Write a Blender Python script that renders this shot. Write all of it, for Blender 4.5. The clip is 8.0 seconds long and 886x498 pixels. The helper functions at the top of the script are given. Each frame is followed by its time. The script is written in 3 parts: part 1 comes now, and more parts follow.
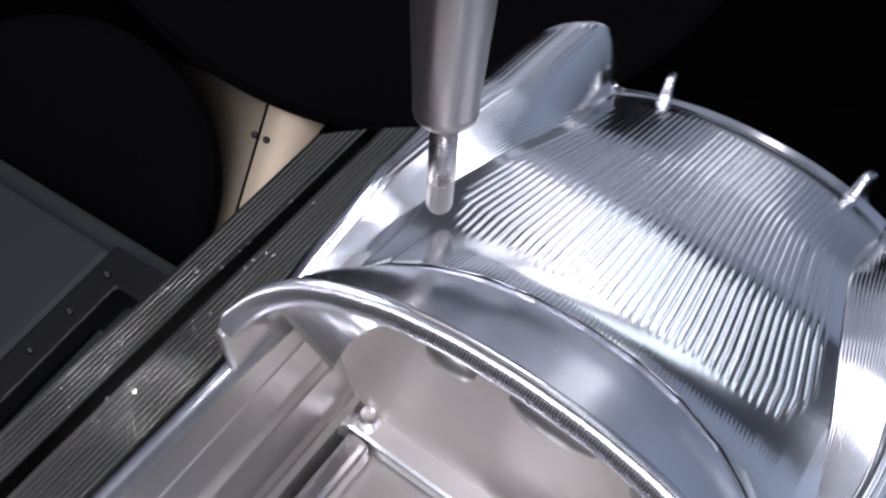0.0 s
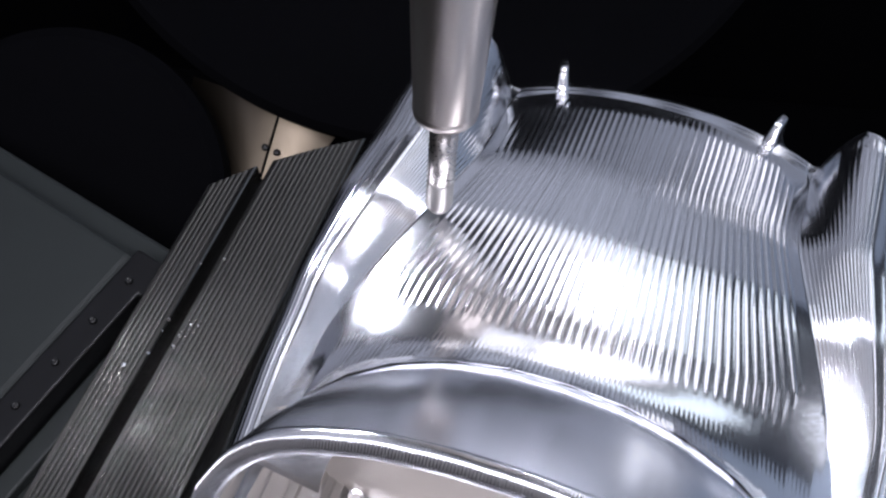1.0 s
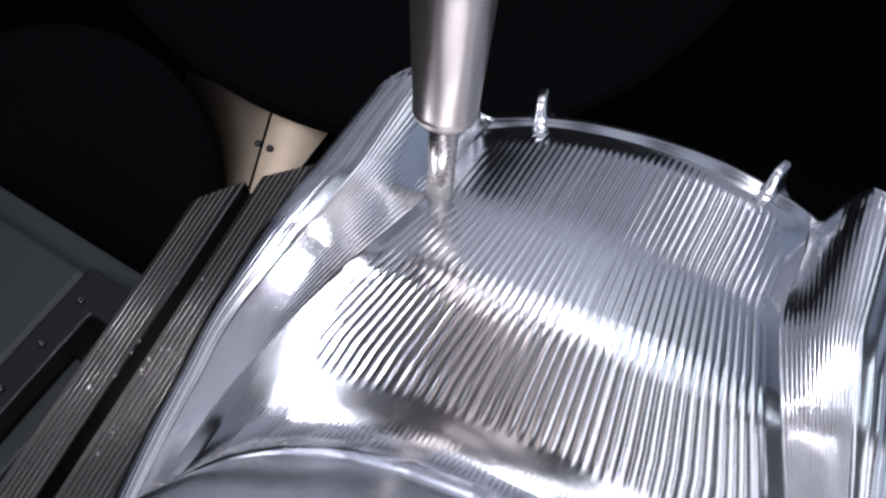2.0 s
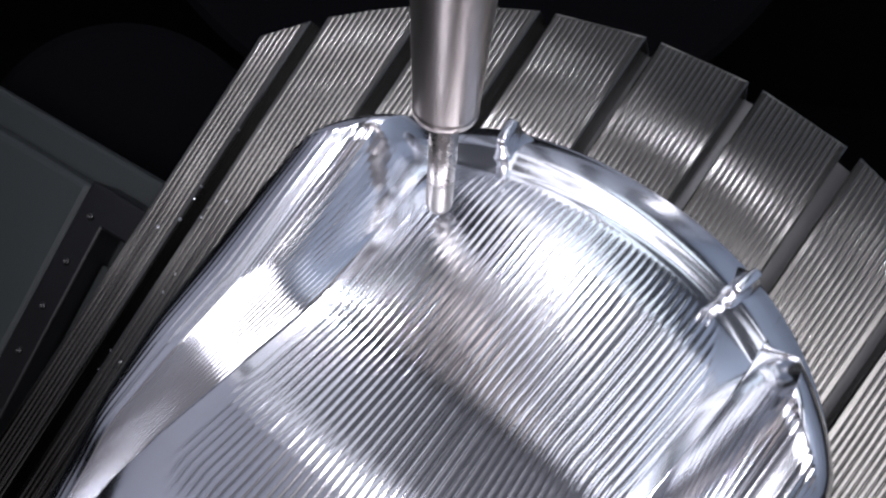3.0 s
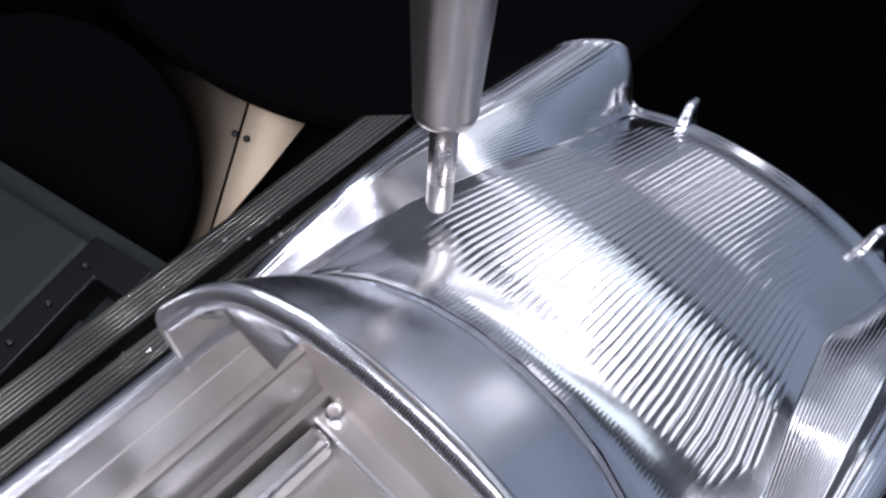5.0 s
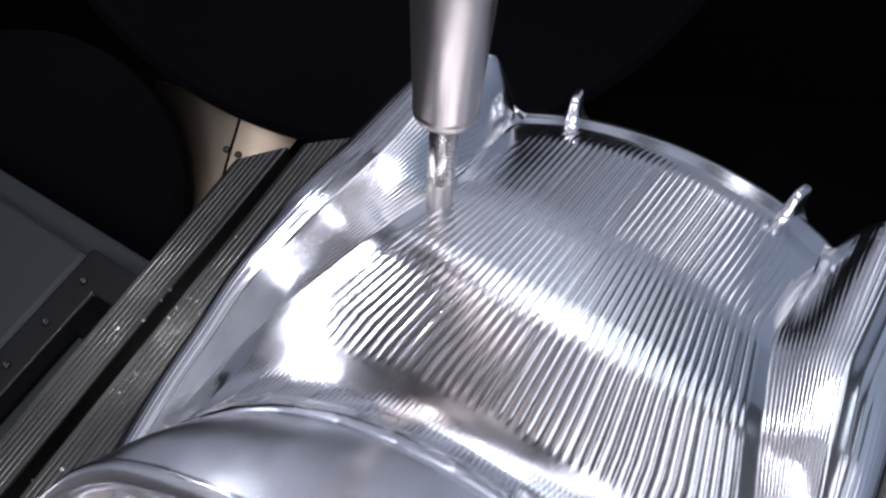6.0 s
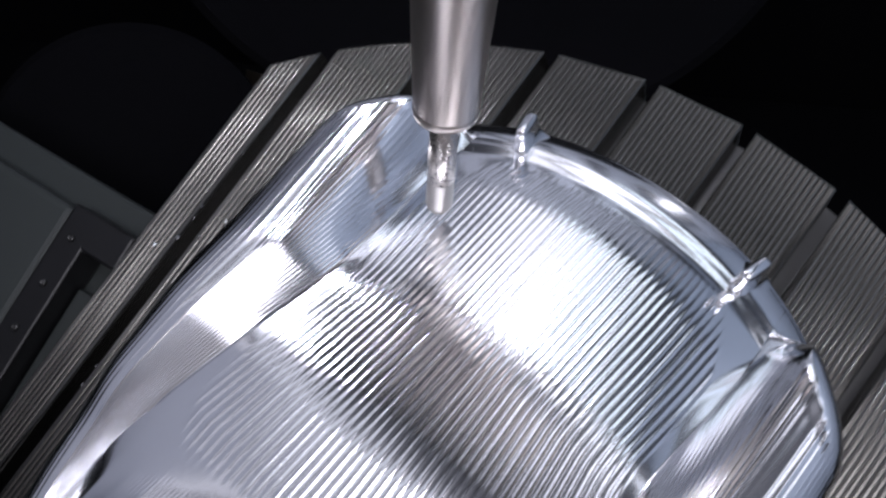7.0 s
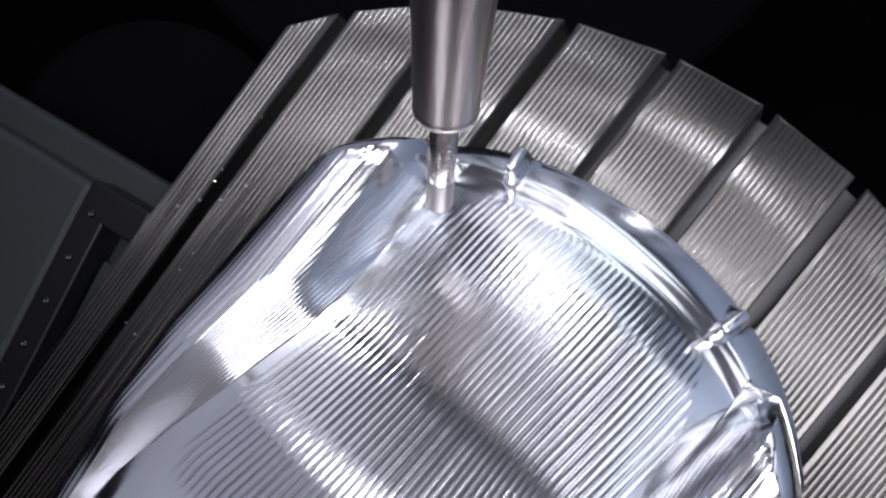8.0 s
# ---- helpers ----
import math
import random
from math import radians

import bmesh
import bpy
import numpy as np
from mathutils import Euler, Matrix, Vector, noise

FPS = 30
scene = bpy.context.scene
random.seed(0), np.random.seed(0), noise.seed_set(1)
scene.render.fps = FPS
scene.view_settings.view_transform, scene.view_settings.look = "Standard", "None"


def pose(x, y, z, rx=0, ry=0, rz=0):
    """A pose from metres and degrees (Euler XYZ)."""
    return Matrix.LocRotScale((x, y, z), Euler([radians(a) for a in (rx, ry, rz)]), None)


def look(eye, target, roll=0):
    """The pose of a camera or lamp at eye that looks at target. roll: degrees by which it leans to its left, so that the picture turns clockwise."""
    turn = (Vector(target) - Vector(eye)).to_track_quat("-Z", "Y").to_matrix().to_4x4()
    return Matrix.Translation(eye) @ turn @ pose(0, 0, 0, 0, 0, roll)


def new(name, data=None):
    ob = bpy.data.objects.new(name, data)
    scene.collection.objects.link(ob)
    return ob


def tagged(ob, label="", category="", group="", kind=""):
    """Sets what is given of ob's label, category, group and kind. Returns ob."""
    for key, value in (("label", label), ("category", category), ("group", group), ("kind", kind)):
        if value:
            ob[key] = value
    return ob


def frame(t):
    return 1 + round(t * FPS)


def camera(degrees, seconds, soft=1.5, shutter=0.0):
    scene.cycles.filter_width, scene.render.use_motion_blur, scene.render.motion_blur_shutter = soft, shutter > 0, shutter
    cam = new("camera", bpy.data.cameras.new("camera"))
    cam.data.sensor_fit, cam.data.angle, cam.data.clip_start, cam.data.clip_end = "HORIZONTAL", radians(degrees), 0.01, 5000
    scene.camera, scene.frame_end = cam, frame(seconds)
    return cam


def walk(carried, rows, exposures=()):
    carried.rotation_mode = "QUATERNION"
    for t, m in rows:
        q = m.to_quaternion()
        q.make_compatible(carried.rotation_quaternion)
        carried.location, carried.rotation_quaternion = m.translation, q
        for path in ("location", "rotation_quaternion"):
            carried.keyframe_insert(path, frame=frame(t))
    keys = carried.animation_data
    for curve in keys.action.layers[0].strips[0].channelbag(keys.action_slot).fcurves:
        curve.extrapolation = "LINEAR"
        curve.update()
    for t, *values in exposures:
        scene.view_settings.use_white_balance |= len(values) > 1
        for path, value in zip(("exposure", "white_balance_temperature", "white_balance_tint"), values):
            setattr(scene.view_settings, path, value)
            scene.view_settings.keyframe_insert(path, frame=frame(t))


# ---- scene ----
# ---- camera: clamped beside the spindle, so it stands still to the tool ----
cam = camera(50.94, 8.0, soft=2.4, shutter=0.5)
EYE = pose(0.0027, -0.2161, 0.2524, 38.098, -2.865, 3.648)
walk(cam, [(0.0, EYE), (8.0, EYE)], exposures=[(0.0, 0.0), (8.0, 0.0)])

# ---- light: unseen lamps, strips over the work placed from its reflections, plus wall fill ----
world = bpy.data.worlds.new("machine_room")
scene.world = world
world.use_nodes = True
world.node_tree.nodes["Background"].inputs[0].default_value = (0.5, 0.55, 0.62, 1)
world.node_tree.nodes["Background"].inputs[1].default_value = 0.02


def lamp(x, y, z, tx, ty, tz, sx, sy, watts, colour):
    data = bpy.data.lights.new("work_and_fill_light", "AREA")
    data.shape, data.size, data.size_y = "RECTANGLE", sx, sy
    data.energy, data.color = watts, colour
    ob = new("work_and_fill_light", data)
    ob.matrix_world = look((x, y, z), (tx, ty, tz))
    return ob


LAMPS = [
    (-0.54, -0.18, 0.88, -0.54, -0.18, 0.0, 0.26, 1.36, 0.99, (0.85, 0.87, 1.0)),
    (-0.85, -0.10, 0.88, -0.85, -0.10, 0.0, 0.12, 1.30, 0.45, (0.88, 0.87, 1.0)),
    (-0.02, 0.64, 0.88, -0.02, 0.64, 0.0, 0.14, 0.76, 0.56, (0.87, 0.87, 1.0)),
    (0.20, 0.45, 0.88, 0.20, 0.45, 0.0, 0.20, 1.12, 1.40, (0.88, 0.88, 1.0)),
    (0.47, 0.64, 0.88, 0.47, 0.64, 0.0, 0.16, 0.80, 0.72, (0.78, 0.87, 1.0)),
    (0.74, -0.22, 0.88, 0.74, -0.22, 0.0, 0.26, 0.66, 1.00, (0.86, 0.88, 1.0)),
    # unseen wall strip, added for the bright streak in the windscreen
    (0.66, 1.045, 0.16, 0.66, 0.0, 0.16, 0.06, 0.56, 0.26, (0.95, 0.93, 1.0)),
    # unseen fill lamp, added to brighten the far wall and the cockpit
    (0.0, -0.66, 0.84, 0.10, 1.0, 0.0, 0.90, 0.30, 13.0, (0.92, 0.90, 1.0)),
]
for row in LAMPS:
    lamp(*row)


# ---- materials ----
def material(name, base, metal, rough, grain=0.0, grain_scale=400.0, stain=0.0, stain_scale=18.0, rough_var=0.1, aniso=0.0, stretch=(1, 1, 1), spec=0.5):
    m = bpy.data.materials.new(name)
    m.use_nodes = True
    nt = m.node_tree
    n, ln = nt.nodes, nt.links
    p = n["Principled BSDF"]
    p.inputs["Metallic"].default_value = metal
    p.inputs["Roughness"].default_value = rough
    p.inputs["Anisotropic"].default_value = aniso
    p.inputs["Specular IOR Level"].default_value = spec
    co = n.new("ShaderNodeTexCoord")
    mp = n.new("ShaderNodeMapping")
    mp.inputs["Scale"].default_value = stretch
    ln.new(co.outputs["Object"], mp.inputs["Vector"])
    big = n.new("ShaderNodeTexNoise")
    big.inputs["Scale"].default_value, big.inputs["Detail"].default_value = stain_scale, 5
    ln.new(mp.outputs[0], big.inputs["Vector"])
    mix = n.new("ShaderNodeMix")
    mix.data_type = "RGBA"
    mix.inputs[6].default_value = (*[c * (1 - stain) for c in base], 1)
    mix.inputs[7].default_value = (*[min(1, c * (1 + 0.5 * stain)) for c in base], 1)
    ln.new(big.outputs["Fac"], mix.inputs[0])
    ln.new(mix.outputs[2], p.inputs["Base Color"])
    fine = n.new("ShaderNodeTexNoise")
    fine.inputs["Scale"].default_value, fine.inputs["Detail"].default_value = grain_scale, 3
    ln.new(mp.outputs[0], fine.inputs["Vector"])
    add = n.new("ShaderNodeMapRange")
    add.inputs["To Min"].default_value = max(0.03, rough - rough_var)
    add.inputs["To Max"].default_value = min(1, rough + rough_var)
    both = n.new("ShaderNodeMath")
    both.operation = "MULTIPLY_ADD"
    both.inputs[1].default_value, both.inputs[2].default_value = 0.5, 0.25
    ln.new(fine.outputs["Fac"], both.inputs[0])
    ln.new(both.outputs[0], add.inputs["Value"])
    ln.new(add.outputs[0], p.inputs["Roughness"])
    if aniso:
        tan = n.new("ShaderNodeTangent")
        tan.direction_type, tan.uv_map = "UV_MAP", "grain"
        ln.new(tan.outputs[0], p.inputs["Tangent"])
    if grain:
        b = n.new("ShaderNodeBump")
        b.inputs["Strength"].default_value, b.inputs["Distance"].default_value = grain, 0.0004
        ln.new(fine.outputs["Fac"], b.inputs["Height"])
        ln.new(b.outputs[0], p.inputs["Normal"])
    return m


ALU = material("milled_aluminium", (0.80, 0.81, 0.84), 1, 0.20, 0.10, 500, 0.08, 30)
ALU_LINED = material("line_milled_aluminium", (0.80, 0.81, 0.84), 1, 0.16, 0.05, 500, 0.08, 30, rough_var=0.05, aniso=0.2)
ALU_SMOOTH = material("finished_aluminium", (0.80, 0.82, 0.87), 1, 0.25, 0.06, 700, 0.06, 25)
ALU_ROUGH = material("roughed_aluminium", (0.60, 0.58, 0.56), 1, 0.42, 0.25, 350, 0.12, 40)
# bulkhead only: its warm reflected light is put into the base colour
ALU_WARM_LIT = material("warm_lit_aluminium", (0.84, 0.78, 0.73), 1, 0.62, 0.15, 350, 0.08, 40)
STEEL_TABLE = material("ground_steel", (0.165, 0.160, 0.148), 1, 0.22, 0.0, 300, 0.2, 14, rough_var=0.03, aniso=1.0, stretch=(1, 0.2, 1))
STEEL_DARK = material("dark_steel", (0.10, 0.10, 0.10), 1, 0.40, 0.2, 300, 0.3)
HOLDER = material("satin_steel", (0.64, 0.58, 0.54), 1, 0.30, 0.06, 800, 0.08, 30, stretch=(1, 1, 0.1))
CARBIDE = material("bright_carbide", (0.66, 0.62, 0.59), 1, 0.28, 0.05, 900, 0.08)
CUTTING = material("spinning_carbide", (0.52, 0.50, 0.48), 1, 0.42, 0.05, 900, 0.08)
BLACK = material("black_paint", (0.006, 0.006, 0.007), 0, 0.42, 0.2, 250, 0.4)
GREY = material("grey_paint", (0.032, 0.038, 0.037), 0, 0.5, 0.1, 300, 0.25, 9)
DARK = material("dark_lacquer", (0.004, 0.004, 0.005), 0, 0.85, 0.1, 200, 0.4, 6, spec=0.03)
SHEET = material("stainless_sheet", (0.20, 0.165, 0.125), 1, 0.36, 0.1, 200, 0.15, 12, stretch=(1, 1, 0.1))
# for an unseen panel, added as a bright reflection
WALL = material("light_grey_reflector", (0.78, 0.82, 0.90), 0, 0.45, 0.1, 120, 0.12, 4)


def glow(name, colour, strength):
    m = bpy.data.materials.new(name)
    m.use_nodes = True
    p = m.node_tree.nodes["Principled BSDF"]
    p.inputs["Emission Color"].default_value = (*colour, 1)
    p.inputs["Emission Strength"].default_value = strength
    return m


GLOW = glow("lamp_glow", (0.86, 0.87, 1.0), 420.0)
CEIL = material("grey_ceiling", (0.10, 0.105, 0.12), 0, 0.6, 0.1, 120, 0.12, 4)
MID = material("mid_grey_reflector", (0.48, 0.50, 0.56), 0, 0.5, 0.1, 120, 0.12, 4)
# bluish light is put into the colour of this unseen panel
BLUISH = material("pale_blue_reflector", (0.58, 0.68, 0.82), 0, 0.5, 0.1, 120, 0.12, 4)
STRIPE = material("strip_paint", (0.16, 0.17, 0.19), 0, 0.6, 0.1, 120, 0.12, 4)
# warm light is put into the colour of this unseen panel
BEIGE = material("warm_reflector", (0.80, 0.73, 0.68), 0, 0.5, 0.1, 120, 0.1, 4)
CHIP = material("bright_chips", (0.85, 0.85, 0.86), 1, 0.2)


# ---- mesh helpers ----
def mesh_object(name, verts, faces, mat, parent=None, label="", smooth=True, cols=0):
    me = bpy.data.meshes.new(name)
    me.from_pydata([tuple(map(float, v)) for v in verts], [], faces)
    me.materials.append(mat)
    if cols:
        # grain runs from row to row
        layer = me.uv_layers.new(name="grain")
        at = np.empty(len(me.loops), dtype=np.int32)
        me.loops.foreach_get("vertex_index", at)
        layer.data.foreach_set("uv", np.stack([at // cols * 0.01, at % cols * 0.01], 1).astype(np.float32).ravel())
    if smooth:
        me.shade_smooth()
    me.update()
    ob = new(name, me)
    if parent:
        ob.parent = parent
    if label:
        ob["label"] = label
    return ob


def part(name, bm, mat, parent=None, label="", smooth=False):
    bmesh.ops.recalc_face_normals(bm, faces=bm.faces)
    me = bpy.data.meshes.new(name)
    bm.to_mesh(me)
    bm.free()
    me.materials.append(mat)
    if smooth:
        me.shade_smooth()
    ob = new(name, me)
    if parent:
        ob.parent = parent
    if label:
        ob["label"] = label
    return ob


def grid_faces(rows, cols):
    return [(r * cols + c, r * cols + c + 1, (r + 1) * cols + c + 1, (r + 1) * cols + c) for r in range(rows - 1) for c in range(cols - 1)]


def box(x0, x1, y0, y1, z0, z1, bevel=0.0, segs=2):
    bm = bmesh.new()
    bmesh.ops.create_cube(bm, size=1)
    bmesh.ops.scale(bm, vec=(x1 - x0, y1 - y0, z1 - z0), verts=bm.verts)
    bmesh.ops.translate(bm, vec=((x0 + x1) / 2, (y0 + y1) / 2, (z0 + z1) / 2), verts=bm.verts)
    if bevel:
        bmesh.ops.bevel(bm, geom=list(bm.edges), offset=bevel, segments=segs, affect="EDGES", profile=0.5)
    return bm


def lathe(profile, n=96):
    """A body of revolution about z from (radius, height) pairs."""
    bm = bmesh.new()
    rings = [[bm.verts.new((r * math.cos(2 * math.pi * k / n), r * math.sin(2 * math.pi * k / n), z)) for k in range(n)] for r, z in profile]
    for a, b in zip(rings, rings[1:]):
        for k in range(n):
            bm.faces.new((a[k], a[(k + 1) % n], b[(k + 1) % n], b[k]))
    bm.faces.new(rings[0])
    bm.faces.new(rings[-1])
    return bm


def prism(outline, z0, z1, bevel=0.0):
    """An upright prism over an outline of (x, y) corners."""
    bm = bmesh.new()
    low = [bm.verts.new((x, y, z0)) for x, y in outline]
    top = [bm.verts.new((x, y, z1)) for x, y in outline]
    n = len(outline)
    bm.faces.new(low)
    bm.faces.new(top)
    for k in range(n):
        bm.faces.new((low[k], low[(k + 1) % n], top[(k + 1) % n], top[k]))
    if bevel:
        bmesh.ops.recalc_face_normals(bm, faces=bm.faces)
        bmesh.ops.bevel(bm, geom=list(bm.edges), offset=bevel, segments=2, affect="EDGES", profile=0.5)
    return bm


def smooth01(a, b, x):
    t = np.clip((x - a) / (b - a), 0, 1)
    return t * t * (3 - 2 * t)


MM = 0.001

# ---- enclosure: dark sheet walls of the working chamber, with unseen panels to reflect ----
def enclosure():
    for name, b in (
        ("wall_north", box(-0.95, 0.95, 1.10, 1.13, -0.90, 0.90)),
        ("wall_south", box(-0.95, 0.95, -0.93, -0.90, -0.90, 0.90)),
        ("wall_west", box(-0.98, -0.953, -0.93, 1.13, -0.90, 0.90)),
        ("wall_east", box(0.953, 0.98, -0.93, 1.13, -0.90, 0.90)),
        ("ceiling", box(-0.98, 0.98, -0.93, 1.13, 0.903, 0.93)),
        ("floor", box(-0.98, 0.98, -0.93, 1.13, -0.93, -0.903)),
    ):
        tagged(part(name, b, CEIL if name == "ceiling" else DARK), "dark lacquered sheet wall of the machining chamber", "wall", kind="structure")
    # unseen panels added for the work to reflect: north pale, east bluish, west mid grey
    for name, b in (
        ("reflector_north", box(-0.92, 0.92, 1.075, 1.097, -0.45, 0.88, 0.004)),
        ("reflector_east", box(0.925, 0.950, -0.87, 1.07, -0.45, 0.88, 0.004)),
        ("reflector_west", box(-0.950, -0.925, -0.88, 1.07, 0.22, 0.88, 0.004)),
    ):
        tagged(part(name, b, {"reflector_east": BLUISH, "reflector_west": MID}.get(name, WALL)), "unseen pale panel on the chamber wall, added for the work to reflect", "wall", kind="structure")
    # unseen dark uprights, added to break the ridge reflections into stripes
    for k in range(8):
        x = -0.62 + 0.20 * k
        tagged(part("reflection_strip_%d" % (k + 1), box(x - 0.036, x + 0.036, 1.050, 1.0745, 0.10, 0.88, 0.006), STRIPE), "unseen dark upright strip, added to stripe the reflections in the hood", "post", kind="structure")
    # unseen panel behind the eye, added to warm what the work reflects
    tagged(part("reflector_south", box(-0.92, 0.92, -0.897, -0.875, -0.45, 0.88, 0.004), BEIGE), "unseen warm beige panel on the chamber wall, added for its reflection", "wall", kind="structure")


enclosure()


# ---- round machine table with parallel slots ----
SLOT_X0, SLOT_STEP, TABLE_R, TABLE_X, TABLE_Y, FLAT = -258.7, 63.0, 372.0, -9.0, -137.0, 288.3


def machine_table():
    root = tagged(new("machine_table"), "round ground steel machine table with parallel slots and fine grooves", "machine table")
    slot_half, slot_deep = 4.4, 30.0
    centres = [SLOT_X0 + SLOT_STEP * k for k in range(-1, 10) if abs(SLOT_X0 + SLOT_STEP * k) < FLAT - 9]
    edges = [-FLAT] + [c + s for c in centres for s in (-slot_half, slot_half)] + [FLAT]

    def end(x):
        return math.sqrt(max(TABLE_R ** 2 - (x - TABLE_X) ** 2, 0))

    # the body below the slots
    xs = [-FLAT + 2 * FLAT * k / 48 for k in range(49)]
    outline = [(x * MM, (TABLE_Y + end(x) - 2) * MM) for x in xs] + [(x * MM, (TABLE_Y - end(x) + 2) * MM) for x in reversed(xs)]
    part("table_body", prism(outline, -60 * MM, -slot_deep * MM), STEEL_DARK, root)
    # the raised lands between the slots, each with its row of fine grooves
    for left, right in zip(edges[0::2], edges[1::2]):
        n = max(2, round((right - left) / 3.7))
        step = (right - left - 2.4) / n
        prof = [(left, -slot_deep), (left, -1.0), (left + 1.0, 0.0)]
        for k in range(1, n):
            # narrow rounded grooves between flat strips
            c = left + 1.2 + step * k
            prof += [(c - 1.05, 0.0), (c - 0.75, -0.12), (c - 0.35, -0.38), (c, -0.48), (c + 0.35, -0.38), (c + 0.75, -0.12), (c + 1.05, 0.0)]
        prof += [(right - 1.0, 0.0), (right, -1.0), (right, -slot_deep)]
        vs, fs = [], []
        for x, z in prof:
            h = end(x)
            cut = 1.5 if z > -1 else 0.0
            vs += [(x * MM, (TABLE_Y - h + cut) * MM, z * MM), (x * MM, (TABLE_Y + h - cut) * MM, z * MM)]
        m = len(prof)
        fs += [(2 * k, 2 * k + 1, 2 * k + 3, 2 * k + 2) for k in range(m - 1)]
        fs.append(tuple(2 * k + 1 for k in range(m)))
        fs.append(tuple(2 * k for k in reversed(range(m))))
        mesh_object("table_land", vs, fs, STEEL_TABLE, root, smooth=False, cols=2)
    return root


TABLE = machine_table()


# ---- the work: a car body milled from solid ----
Y_KEYS = [-330, -130, -62, -40, 0, 40, 80, 104, 118, 131]
VALLEY = [92, 86, 80, 80, 68, 61, 65, 67, 66, 66]
VALLEY_Z = [243, 243, 244, 247, 248, 236, 212, 200, 190, 187]
CREST_Z = [247, 247, 248, 251.5, 253, 249.5, 241, 236, 235.5, 235]
OUTER = [107, 107, 107, 108, 109, 109, 109.5, 109, 107, 105]
HOOD_C = [300, 290, 270, 251, 249, 236, 215, 202, 191, 187]


def key(y, table):
    return np.interp(y, Y_KEYS, table)


def soft_key(y, table, w=7.0):
    return sum(key(y + o * w, table) for o in (-1, -0.5, 0, 0.5, 1)) / 5


def bend(yp, x):
    """Stations bow back towards the sides at the nose."""
    return yp - (0.0025 * x * x + 1.4e-7 * x ** 4) * smooth01(-31, 110, yp)


def hood():
    n_ridge, per = 50, 8
    us = np.linspace(-1, 1, n_ridge * per + 1)
    ys = np.concatenate([np.linspace(-61, -32, 40), np.linspace(-31, 118, 120), np.linspace(119, 131, 16), [131.6, 132.0, 132.2, 132.3]])
    foot = [cowl_line(float(u)) for u in us]
    fx, fy, fz = (np.array([p[k] for p in foot]) for k in range(3))
    drops = {131.6: 0.6, 132.0: 6, 132.2: 40, 132.3: 90}
    verts = []
    for yp in ys:
        yq = min(max(yp, -31), 131)
        v = float(soft_key(yq, VALLEY))
        he = float(soft_key(yq, VALLEY_Z))
        hc = float(soft_key(yq, HOOD_C))
        hc = hc + 2.4 * float(1 - smooth01(92, 112, yp))
        if yp > 112:
            hc = he = float(key(yq, VALLEY_Z)) + 0.6
        x = us * v
        z = he + (hc - he) * (1 - np.abs(us) ** 2.2)
        # cusps left by the ball mill, running along the hood
        front = 110 - 30 * smooth01(0.72, 1.0, np.abs(us))
        a = np.abs(us)
        mask = smooth01(-39, -36, yp) * (1 - smooth01(front - 4, front + 1, yp)) * (1 - smooth01(0.90, 0.94, a))
        corner = np.clip((a - 0.78) / 0.16, 0, 1) ** 2 * 11
        mask = mask * smooth01(-1, 2, yp + 36 - corner)
        f = (us + 1) / 2 * n_ridge
        # the finer cross band behind them
        band = float(smooth01(-56, -54, yp) * (1 - smooth01(-42, -40, yp)))
        cusp = (2 * np.abs(f - np.floor(f) - 0.5)) ** 2
        z = z + mask * (0.16 + 0.03 * np.sin(np.floor(f) * 2.3)) * cusp + 0.035 * band * (np.arange(len(us)) // 2 % 2)
        z = z + 1.9 * math.exp(-((yp - 118.0) / 4.6) ** 2) - 0.085 * max(0.0, min(yp, 131) - 120.5) ** 2
        y = bend(yp, x)
        if yp < -31:
            # the scuttle climbs in a hollow to the bead under the windscreen
            w = (-31 - yp) / 30
            h = w ** 2.4
            x, y = x * (1 - w) + fx * w, y * (1 - w) + fy * w
            z = z * (1 - h) + (fz + 1.0) * h + 1.5 * math.exp(-((w - 0.90) / 0.07) ** 2)
        z = z - drops.get(round(float(yp), 1), 0)
        row = list(zip(x, y, z))
        # the flanks of the scuttle fall to the fender tops
        low = min(row[0][2], 247.5) - 1.5
        side = [(row[0][0] - 13, row[0][1], low - 3), (row[0][0] - 6, row[0][1], low + 0.22 * (row[0][2] - low)), (row[0][0] - 2.2, row[0][1], low + 0.66 * (row[0][2] - low))]
        if yp > -31:
            side = [(row[0][0], row[0][1], row[0][2] - 3)] * 3
        row = side + row + [(-p[0], p[1], p[2]) for p in reversed(side)]
        verts += [(p[0] * MM, p[1] * MM, p[2] * MM) for p in row]
    return verts, grid_faces(len(ys), len(us) + 6)


